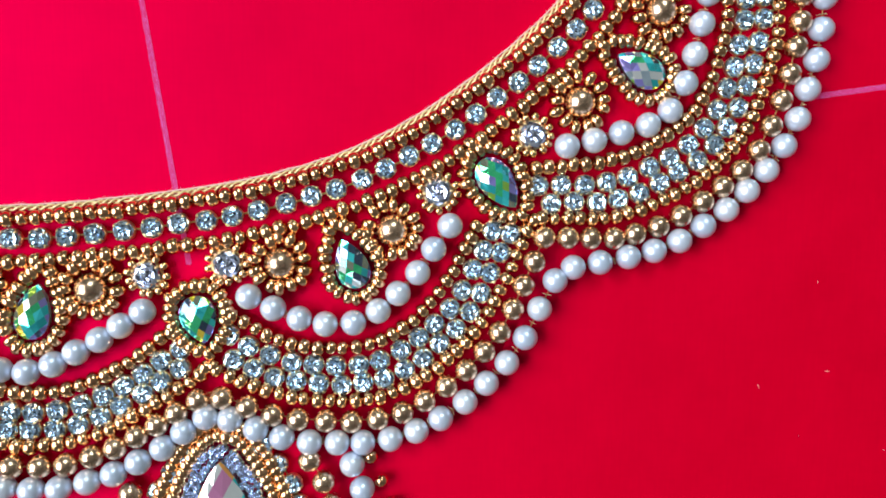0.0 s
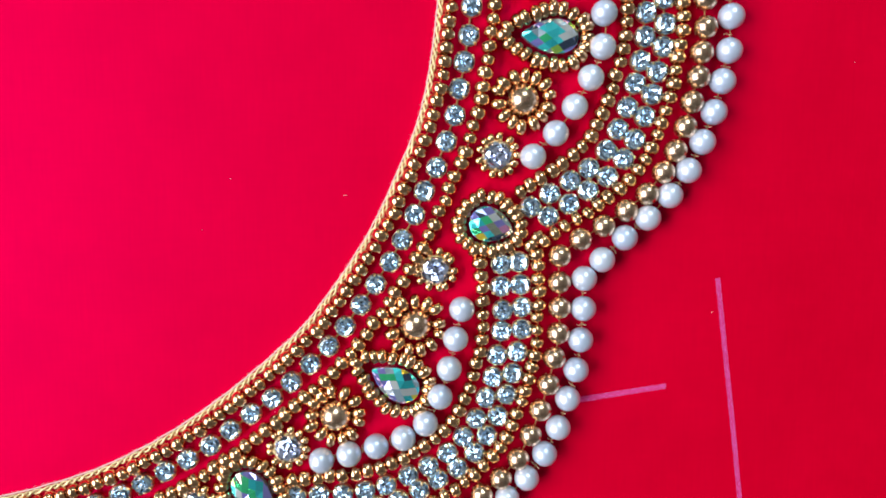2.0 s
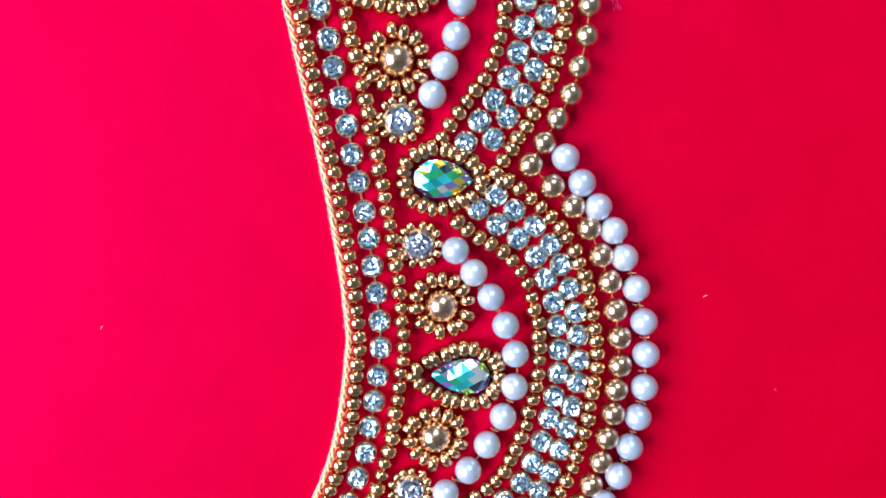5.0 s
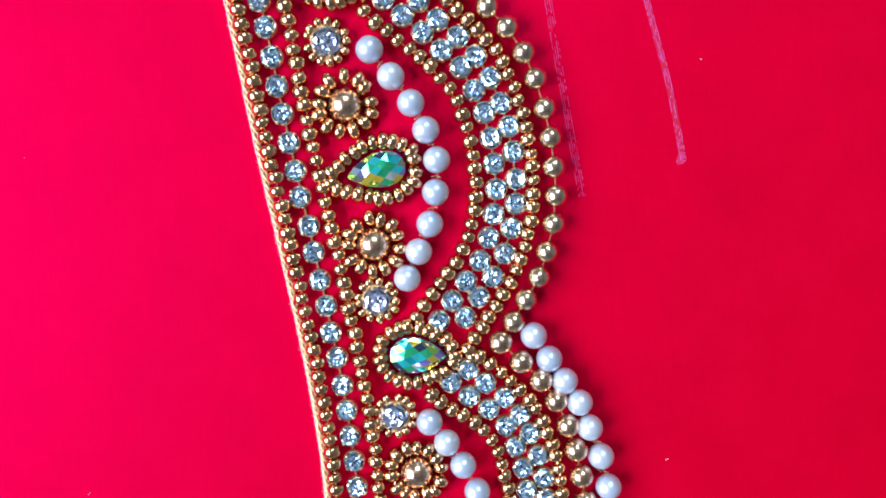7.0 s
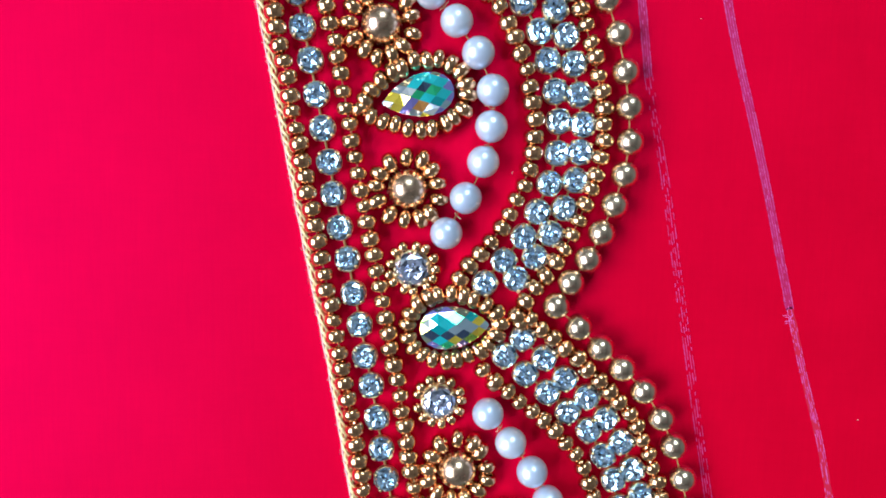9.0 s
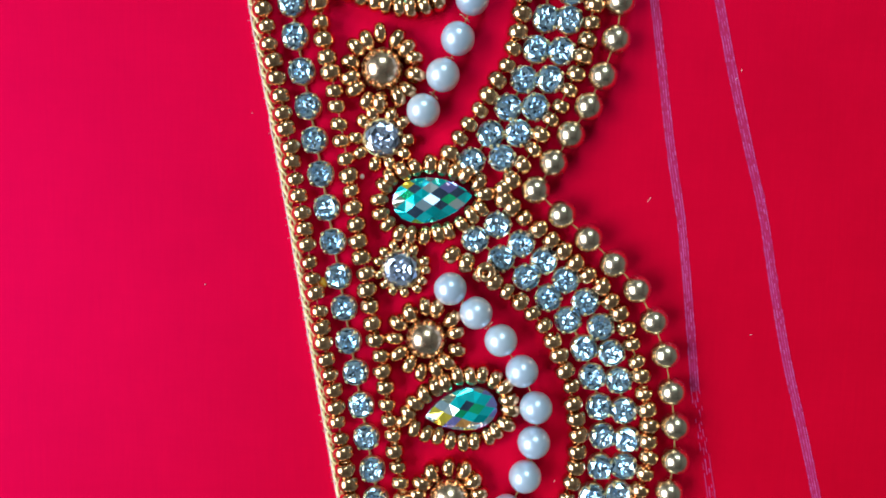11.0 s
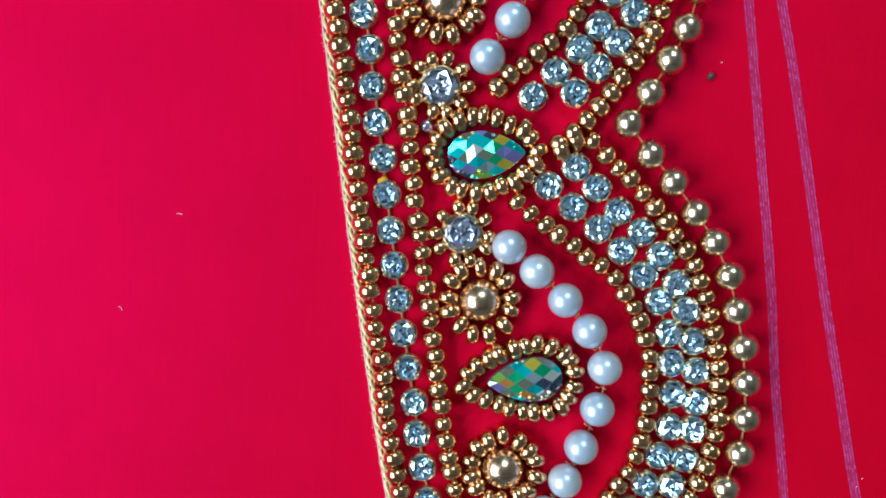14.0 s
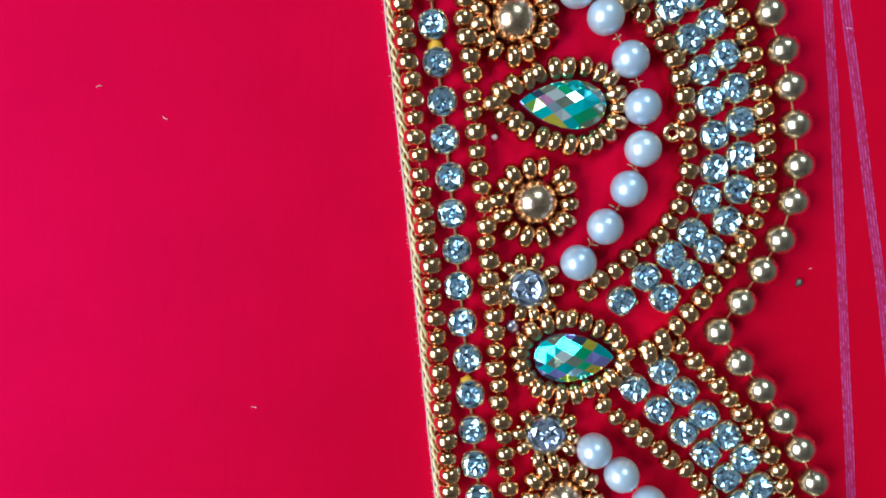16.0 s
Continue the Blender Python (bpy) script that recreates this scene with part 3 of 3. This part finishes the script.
def chalk_line(points, wide, rows, mat, label, cover=0.8, wash=None):
    """Chalk caught on the ridges of the weave: fine strands of short strokes side by side, on a thin rubbed film."""
    rng = random.Random(len(points) + int(points[0][0]))
    bm = bmesh.new()
    line = Line(points)
    for k in range(rows):
        off = (k - (rows - 1) / 2) * wide / rows
        for s in np.arange(rng.uniform(0, 0.3), line.length, 0.5):
            if rng.random() > cover * (0.85 + 0.7 * noise.noise(Vector((s * 0.12, k * 3.0, points[0][1])))) + 0.1:
                continue
            x, y, a = line.at(s)
            n, d = math.radians(a + 90), math.radians(a + rng.uniform(-3, 3))
            e = off + 0.08 * noise.noise(Vector((s * 0.1, k * 5.0, 1.0)))
            cx, cy = x + e * math.cos(n), y + e * math.sin(n)
            h, l = wide / rows * rng.uniform(0.16, 0.27), rng.uniform(0.2, 0.3)
            vs = []
            for u, w in ((-l, -h), (l, -h), (l, h), (-l, h)):
                vs.append(bm.verts.new(((cx + u * math.cos(d) + w * math.cos(n)) * MM, (cy + u * math.sin(d) + w * math.sin(n)) * MM, 0.03 * MM)))
            mid = bm.verts.new((cx * MM, cy * MM, 0.07 * MM))
            for i in range(4):
                bm.faces.new((vs[i], vs[(i + 1) % 4], mid))
    bmesh.ops.recalc_face_normals(bm, faces=bm.faces)
    ob = new("chalk_line", mesh_of("chalk_line", bm, mat))
    tagged(ob, label, "chalk line", "chalk lines", "stuff")
    if wash:
        bm = bmesh.new()
        for side in (-1, 1):
            for s in np.arange(0, line.length, 0.4):
                x, y, a = line.at(s)
                n, d = math.radians(a + 90), math.radians(a)
                h = wide * (0.46 + 0.1 * noise.noise(Vector((s * 0.6, side, 4.0))))
                cx, cy = x + side * h / 2 * math.cos(n), y + side * h / 2 * math.sin(n)
                vs = []
                for u, w in ((-0.2, -h / 2), (0.2, -h / 2), (0.2, h / 2), (-0.2, h / 2)):
                    vs.append(bm.verts.new(((cx + u * math.cos(d) + w * math.cos(n)) * MM, (cy + u * math.sin(d) + w * math.sin(n)) * MM, 0.012 * MM)))
                bm.faces.new(vs)
        bmesh.ops.recalc_face_normals(bm, faces=bm.faces)
        film = new("chalk_film", mesh_of("chalk_film", bm, wash))
        film.parent = ob


PALE = "pale pink tailor's chalk line drawn on red cloth"
LILAC_LINE = "thin lilac tailor's chalk line on red cloth"
chalk_line([(-101, 0), (-95.5, -35), (-89.2, -74.6)], 0.9, 4, CHALK, PALE, 1.15, CHALK_FILM_PALE)
chalk_line([(8, -47.4), (23.7, -45)], 0.95, 4, CHALK, PALE, 1.15, CHALK_FILM_PALE)
chalk_line([(31.5, -27.7), (35, -52), (38.8, -80)], 0.85, 4, CHALK, PALE, 1.15, CHALK_FILM_PALE)
chalk_line([(26.3, 61.8), (23.1, 77.9), (21.0, 89.3), (18.9, 100.5), (16.9, 111.4)] + [(16.4, 114), (14.0, 125.2)], 1.25, 4, CHALK_FAINT, "faint rubbed pink chalk line on red cloth", 0.7)
chalk_line([(14.0, 125.2), (12.8, 134.2), (11.2, 145.1), (9.3, 154.6), (7.5, 165.3), (5.9, 174.8), (4.5, 185.2), (2.4, 197.8), (-0.6, 215.4), (-2.7, 227.7), (-4.9, 239.5), (-9, 262)], 1.15, 4, CHALK_LILAC, LILAC_LINE, 0.85, CHALK_FILM)
chalk_line([(41.4, 67.4), (39.0, 77.8), (36.0, 87.8), (33.6, 96.5)], 1.0, 4, CHALK, PALE, 0.6, CHALK_FILM_THIN)
for x, y in ((41.0, 67.1), (33.6, 95.0)):
    chalk_line([(x - 0.5, y), (x + 0.5, y + 0.15)], 1.3, 5, CHALK, "small dab of pale pink chalk on red cloth", 0.8)
chalk_line([(33.6, 96.5), (30.4, 109), (27.7, 119), (24.8, 129), (22.6, 138), (20.7, 146.7), (18.3, 155), (15.9, 163.6), (13, 175.2), (10.4, 185.5), (7.5, 198), (4.6, 210.2), (3.1, 215.7), (0, 227.9), (-3.1, 239.7), (-9, 262)], 1.2, 4, CHALK_LILAC, LILAC_LINE, 0.9, CHALK_FILM)

# ---------------------------------------------------------------- neckline rows

NECK = [(-135, -70.5), (-114.3, -70.6), (-99.8, -69.4), (-85.2, -67.4), (-74, -65), (-63.2, -61.4), (-52.8, -56.1), (-43.2, -49.5), (-34.8, -42.5),
        (-28.3, -35.9), (-19.9, -23.8), (-14.7, -13.3), (-10.4, -2), (-8.0, 13), (-8.3, 21.3), (-9.2, 29), (-11.0, 40.4), (-14.1, 56.5), (-17.2, 72.1),
        (-20.2, 89), (-24.2, 109), (-28.4, 130.7), (-32.2, 150.6), (-36, 169.8), (-39.8, 191.5), (-43.2, 212.6), (-47.1, 235.1), (-49.5, 250)]
crystal_chain(Line(NECK), 4.05, "long chain of clear rhinestones following the neckline", "neckline rows")
bead_string(Line(NECK, -3.1), 2.0, "neckline row of small gold beads beside the corded edge", "neckline rows")
bead_string(Line(NECK, 3.35), 2.0, "neckline row of small gold beads beside the rhinestones", "neckline rows")


EDGING = thing("neckline_edging", -20, 60, "plaited pale gold cord and fuzzy thread sewn along the neckline", "edging")


def edge_cord(line):
    """A plaited metallic cord: two fine strands that wind round one another."""
    bm = bmesh.new()
    for turn in (0, math.pi):
        pts = []
        for s in np.arange(0, line.length, 0.17):
            x, y, a = line.at(s)
            n = math.radians(a + 90)
            loose = 1.6 * noise.noise(Vector((s * 0.35, 0, 3)))
            w = (0.27 + 0.09 * noise.noise(Vector((s * 0.8, turn, 9)))) * math.sin(s * math.tau / 2.8 + turn + loose)
            z = 0.45 + 0.25 * math.cos(s * math.tau / 2.8 + turn + loose)
            pts.append(Vector(((x + w * math.cos(n)) * MM, (y + w * math.sin(n)) * MM, z * MM)))
        tube(bm, pts, 0.18 * MM, 6)
    put("cord", mesh_of("cord", bm, CORD), EDGING, Matrix(), "plaited pale gold cord")


edge_cord(Line(NECK, -4.55))


def edge_fuzz(line):
    """A fine pale thread beside the cord, with loose fibres."""
    rng = random.Random(5)
    bm = bmesh.new()
    pts = []
    for s in np.arange(0, line.length, 0.5):
        x, y, a = line.at(s)
        n = math.radians(a + 90)
        off = 0.1 * noise.noise(Vector((s * 0.4, 7, 0)))
        pts.append(Vector(((x + off * math.cos(n)) * MM, (y + off * math.sin(n)) * MM, 0.14 * MM)))
        if rng.random() < 0.6:
            lean = n + rng.uniform(-0.9, 0.9)
            mid = pts[-1] + Vector((math.cos(lean), math.sin(lean), 0.3)) * 0.22 * MM
            lean += rng.uniform(-0.8, 0.8)
            tube(bm, [pts[-1], mid, mid + Vector((math.cos(lean), math.sin(lean), -0.2)) * rng.uniform(0.05, 0.3) * MM], 0.025 * MM, 3)
    tube(bm, pts, 0.13 * MM, 5)
    put("thread", mesh_of("thread", bm, FUZZ), EDGING, Matrix(), "fine pale fuzzy thread")


edge_fuzz(Line(NECK, -5.05))

# ---------------------------------------------------------------- scallops

# the butt and the tip of the stone at each meeting of two scallops
JOINS = [((-88.4, -78.8), (-86.5, -86.6)), ((-44.7, -57.8), (-38.8, -65.6)), ((-8.3, -17.8), (-1.2, -20.0)), ((-3.0, 38.5), (6.0, 38.1)),
         ((-14.1, 93.3), (-4.8, 94.1)), ((-23.7, 146.5), (-13.6, 147.9)), ((-33.7, 198.5), (-24.3, 199.4))]

scallop([(-91.7, -84.6), (-102, -91.5), (-112.3, -93.9), (-122.3, -91.2), (-130, -85.4)],
        [(-86.0, -94.0), (-101.4, -102.8), (-112.7, -105.1), (-123.6, -102.6), (-132.8, -95.5)],
        [(-95.7, -81.3), (-102.1, -85.6), (-108.8, -89.4), (-112.6, -90.4), (-118, -89.7), (-125, -85)], 9, 14,
        [(-86.6, -97.6), (-96, -104.2), (-106.6, -108.1), (-117.3, -108), (-128, -103.5)], 12,
        [(-103.4, -78.1), (-120.3, -78.3)], [(-95.1, -76), (-127.7, -76.2)], ((-110.6, -77.0), (-112.5, -85.9)), 1, (0, None),
        ball_knots=(-0.6, 4.4, 7.35, 10.3, 13.5), pearl_knots=(0, 2, 4, 5, 6.4, 8), first=0)
scallop([(-82.4, -82.1), (-73.3, -86.7), (-60.7, -86.4), (-51.5, -79.3), (-45, -68.2)],
        [(-86.0, -94.0), (-72.6, -98.3), (-56.5, -97.4), (-42.5, -86.5), (-34.4, -70)],
        [(-80, -79.2), (-72.4, -82.6), (-64.2, -83.2), (-57.2, -78.8), (-49.2, -68.3)], 10, 17,
        [(-83.1, -98.1), (-70.9, -101.9), (-54.4, -100.6), (-40.2, -89.7), (-32.7, -76.8)], 15,
        [(-75.3, -74.2), (-58.2, -69)], [(-83.3, -74.3), (-51.1, -63.1)], ((-66.1, -70.1), (-62.9, -78.1)), 2, (0, 1),
        ball_knots=(-0.5, 3, 7, 11.5, 16), pearl_knots=(0, 2, 4, 6, 9), outer_knots=(0, 3, 7, 11, 14), first=0)
scallop([(-35.9, -59.2), (-22.1, -57.3), (-11.2, -50.5), (-6.3, -38.1), (-6.4, -24.8)],
        [(-34.4, -70), (-18.1, -68.9), (-1.5, -57.6), (5.4, -39.8), (5.8, -23.6)],
        [(-31.3, -55.7), (-22.6, -53.7), (-14.8, -50.1), (-11.2, -41.2), (-9.3, -31.9)], 9, 18,
        [(-29.7, -74.7), (-12.8, -70.4), (2.6, -57.3), (8.7, -41.7), (9.7, -27.1)], 16,
        [(-29, -48.9), (-16.4, -34.5)], [(-36.5, -54.1), (-13.3, -25.9)], ((-23.4, -41.3), (-15.8, -45.8)), 3, (1, 2),
        ball_knots=(0, 4.5, 9.5, 14, 18), outer_knots=(0, 4, 8.5, 12, 15))
scallop([(-0.5, -13.8), (10.5, -5.2), (15.3, 11), (12.8, 24.5), (3.5, 32.2)],
        [(5.8, -23.6), (21.6, -10.9), (27.2, 10.9), (23, 29.9), (13.9, 40.2)],
        [(1.5, -8.4), (7.7, -1.1), (12.2, 10.3), (8.2, 21.3), (3.3, 28)], 10, 19,
        [(12.5, -24.2), (25.4, -10.5), (31.1, 9.6), (27.7, 26.9), (18.8, 41.1)], 17,
        [(0, 0), (1.2, 19.9)], [(-3.8, -8.3), (-2, 28.9)], ((-0.8, 9.6), (8.5, 9.1)), 4, (2, 3),
        ball_knots=(0, 5, 11, 15.7, 19), pearl_knots=(0, 2, 4.5, 7, 9), outer_knots=(0, 4, 8.46, 12, 16))
scallop([(1.2, 44.3), (8.5, 54.8), (10.1, 65.9), (6.1, 77.8), (-5.7, 88.1)],
        [(13.9, 40.2), (20.3, 52.1), (21.7, 66.3), (16.6, 83.2), (3.1, 96.7)],
        [(0, 50), (3.4, 58.1), (4.5, 67.4), (0.8, 75.5), (-5, 82.8)], 9, 16, None, 0,
        [(-4.8, 55), (-8.6, 75.2)], [(-4.4, 46.6), (-11.1, 84.1)], ((-8.8, 64.8), (0.2, 66.8)), 5, (3, 4),
        ball_knots=(0, 3.6, 7, 11.15, 16))
scallop([(-9, 99.9), (-2.9, 107.7), (0, 118.9), (-4.9, 132.5), (-16.1, 140.9)],
        [(3.1, 96.7), (8.5, 105.7), (11.5, 118.5), (7, 135.8), (-6.4, 148.7)],
        [(-10.6, 105.5), (-6.3, 114.1), (-5.5, 122.8), (-10, 130.8), (-16.2, 136.8)], 9, 15, None, 0,
        [(-15.4, 110.7), (-18.9, 130.4)], [(-14.7, 100.9), (-22.1, 138.8)], ((-19, 120.8), (-9.7, 123)), 6, (4, 5),
        ball_knots=(0, 3, 6.4, 10.5, 15))
scallop([(-16.8, 152.9), (-10.6, 163.1), (-8.9, 172.5), (-12.1, 183.7), (-25.3, 193.6)],
        [(-6.4, 148.7), (0.1, 161), (2.2, 171.7), (-1.9, 188.6), (-13.3, 203)],
        [(-19.9, 157.5), (-16.1, 165.9), (-14.1, 175.4), (-19.2, 183), (-25.9, 188.6)], 9, 15, None, 0,
        [(-25, 162.4), (-28.8, 182.2)], [(-24.8, 154.3), (-31.2, 189.8)], ((-27.8, 172.6), (-18.5, 174)), 7, (5, 6),
        ball_knots=(0, 3.7, 6.3, 10.5, 15))
scallop([(-28.3, 206.4), (-19.9, 214.8), (-18.9, 224.1), (-23.1, 234.3), (-33.6, 241.3)],
        [(-13.3, 203), (-7.5, 214.8), (-7.6, 225.9), (-13.1, 239.2), (-25.3, 248.1)],
        [(-29.6, 209.6), (-24.8, 217.9), (-24, 226.8), (-28.9, 235.7), (-35.9, 240.5)], 9, 14, None, 0,
        [(-34.6, 215.8), (-38.4, 235)], [(-34.6, 206.3), (-41, 242.5)], ((-37.6, 226.3), (-27.6, 226.4)), 8, (6, None),
        ball_knots=(0, 3.3, 6, 9.6, 14))

JOIN = "iridescent teardrop crystal framed with gold beads between two scallops"
for k, (butt, tip) in enumerate(JOINS):
    drop_motif(tip, butt, 6.2, 40 + k, JOIN, "joining teardrops", 0.55, 21)

# ---------------------------------------------------------------- the pendant below the first meeting


def pendant(x, y):
    t = thing("pendant_motif", x, y, "large iridescent teardrop pendant edged with chips and gold beads", "bead motif")
    long, wide = 26.0, 12.0
    m = pose(x * MM, y * MM, 0, 0, 0, 91)
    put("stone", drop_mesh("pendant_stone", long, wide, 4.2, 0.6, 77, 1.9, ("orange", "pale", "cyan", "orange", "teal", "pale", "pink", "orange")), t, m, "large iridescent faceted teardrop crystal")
    for grow, count, kind in ((0.7, 64, "chip"), (2.0, 66, "chip"), (3.7, 62, "bead"), (5.7, 68, "bead")):
        ring = [drop_outline(long, wide, math.tau * k / 240 + 1e-3, 0.6, grow) for k in range(240)]
        for px, py, a in Line(ring + ring[:1]).steps(count + 1)[:-1]:
            p = m @ Vector((px * MM, py * MM, 0))
            if kind == "chip":
                put("chip", CHIP, t, pose(p.x + jitter(0.1) * MM, p.y + jitter(0.1) * MM, 0.5 * MM, jitter(14), jitter(14), jitter(180)), "small pale crystal chip")
            else:
                put("bead", rnd.choice(BEADS), t, pose(p.x, p.y, 1.1 * MM, jitter(180), jitter(10), a + 91 + jitter(12)))


CHIP = chaton_mesh("chip", 1.5, LILAC, 55)
pendant(-84.2, -117.6)
crystal_chain(Line([(-78.2, -102.6), (-75.6, -106), (-73.0, -111), (-71.5, -120)]), 3.6, "short curved chain of clear rhinestones beside a pendant", "pendant rows")
crystal_chain(Line([(-90.6, -103.6), (-92.6, -107.4), (-95.4, -112), (-97, -120)]), 3.6, "short curved chain of clear rhinestones beside a pendant", "pendant rows")
ball_string("gold_ball_string", BALL, Line([(-70.9, -104.8), (-68.5, -109), (-66.5, -116)]), 4, 1.85, "short string of polished gold balls beside a pendant", "ball string", "gold ball strings")
ball_string("gold_ball_string", BALL, Line([(-98.2, -109.5), (-101, -114), (-102, -119)]), 3, 1.85, "short string of polished gold balls beside a pendant", "ball string", "gold ball strings")
ball_string("pearl_string", PEARL_BALL, Line([(-64.3, -105.5), (-62.9, -109), (-61.5, -114)]), 3, 2.05, "short string of glossy white pearls beside a pendant", "pearl string", "outer pearl strings")
bead_string(Line([(-61.3, -104.6), (-59.7, -108.7), (-58.4, -112.6)]), 4.2, "sparse small gold beads at the tips of pearls", "pendant rows", strung=False)

# ---------------------------------------------------------------- loose bits

for x, y, z, tilt in ((-12.0, 139.0, 2.6, 84), (-20.4, 224.3, 0.9, 70)):
    b = new("loose_bead", BEAD)
    b.matrix_basis = pose(x * MM, y * MM, z * MM, 0, tilt, 30)
    tagged(b, "small gold bead turned on end showing its hole", "bead", "turned beads")

bm = bmesh.new()
bmesh.ops.create_icosphere(bm, subdivisions=1, radius=0.75 * MM)
for v in bm.verts:
    v.co *= 0.6 + 0.55 * noise.noise(v.co * 3000)
    v.co.z = max(v.co.z * 0.6, -0.3 * MM)
chip = new("metal_scrap", mesh_of("metal_scrap", bm, DARK, False))
chip.location = (-4.4 * MM, 208.8 * MM, 0.25 * MM)
tagged(chip, "tiny dark scrap of metal on red cloth", "scrap")

LINT, _, _ = material("lint", (0.85, 0.62, 0.66), 0.9)
bm = bmesh.new()
lint = random.Random(21)
for k in range(60):
    x, y = lint.uniform(-110, 60), lint.uniform(-110, 250)
    a, n = lint.uniform(0, 360), lint.choice((1, 1, 1, 3))
    pts = []
    for i in range(n + 1):
        pts.append(Vector((x * MM, y * MM, 0.06 * MM)))
        a += lint.uniform(-40, 40)
        x, y = x + 0.22 * math.cos(math.radians(a)), y + 0.22 * math.sin(math.radians(a))
    tube(bm, pts, lint.uniform(0.02, 0.05) * MM, 4)
tagged(new("lint", mesh_of("lint", bm, LINT)), "scattered pale specks and fibres of lint on red cloth", "lint", kind="stuff")

# ---------------------------------------------------------------- glue, crumbs and a sequin

GLUE, _, glue_p = material("amber_glue", (0.80, 0.42, 0.03), 0.2)
glue_p.inputs["Subsurface Weight"].default_value = 0.2
glue_p.inputs["Subsurface Radius"].default_value = (0.0008, 0.0004, 0.0001)
SEQUIN = crystal_material("lilac_sequin", (0.55, 0.50, 0.75))


def blob(name, x, y, r, mat, label, category):
    bm = bmesh.new()
    bmesh.ops.create_icosphere(bm, subdivisions=2, radius=r * MM)
    for v in bm.verts:
        v.co *= 1 + 0.45 * noise.noise(v.co * 1600 + Vector((x, y, 0)))
        v.co.z = max(0.0, v.co.z * 0.7)
    ob = new(name, mesh_of(name, bm, mat))
    ob.location = (x * MM, y * MM, 0.0005)
    tagged(ob, label, category)


for x, y in ((-32.0, 136.6), (-17.9, 77.2), (-46.6, 231.6), (-40.6, 195.0)):
    blob("glue_drop", x, y, 0.85, GLUE, "small drop of dried amber glue beside rhinestones", "glue")
for x, y in ((-27.2, 149.7), (-39.5, 222.5)):
    blob("crumb", x, y, 0.32, LINT, "tiny pale crumb of glitter lying on red cloth", "crumb")
blob("sequin", -35.9, 201.8, 0.8, SEQUIN, "tiny lilac sequin lying between bead motifs", "sequin")
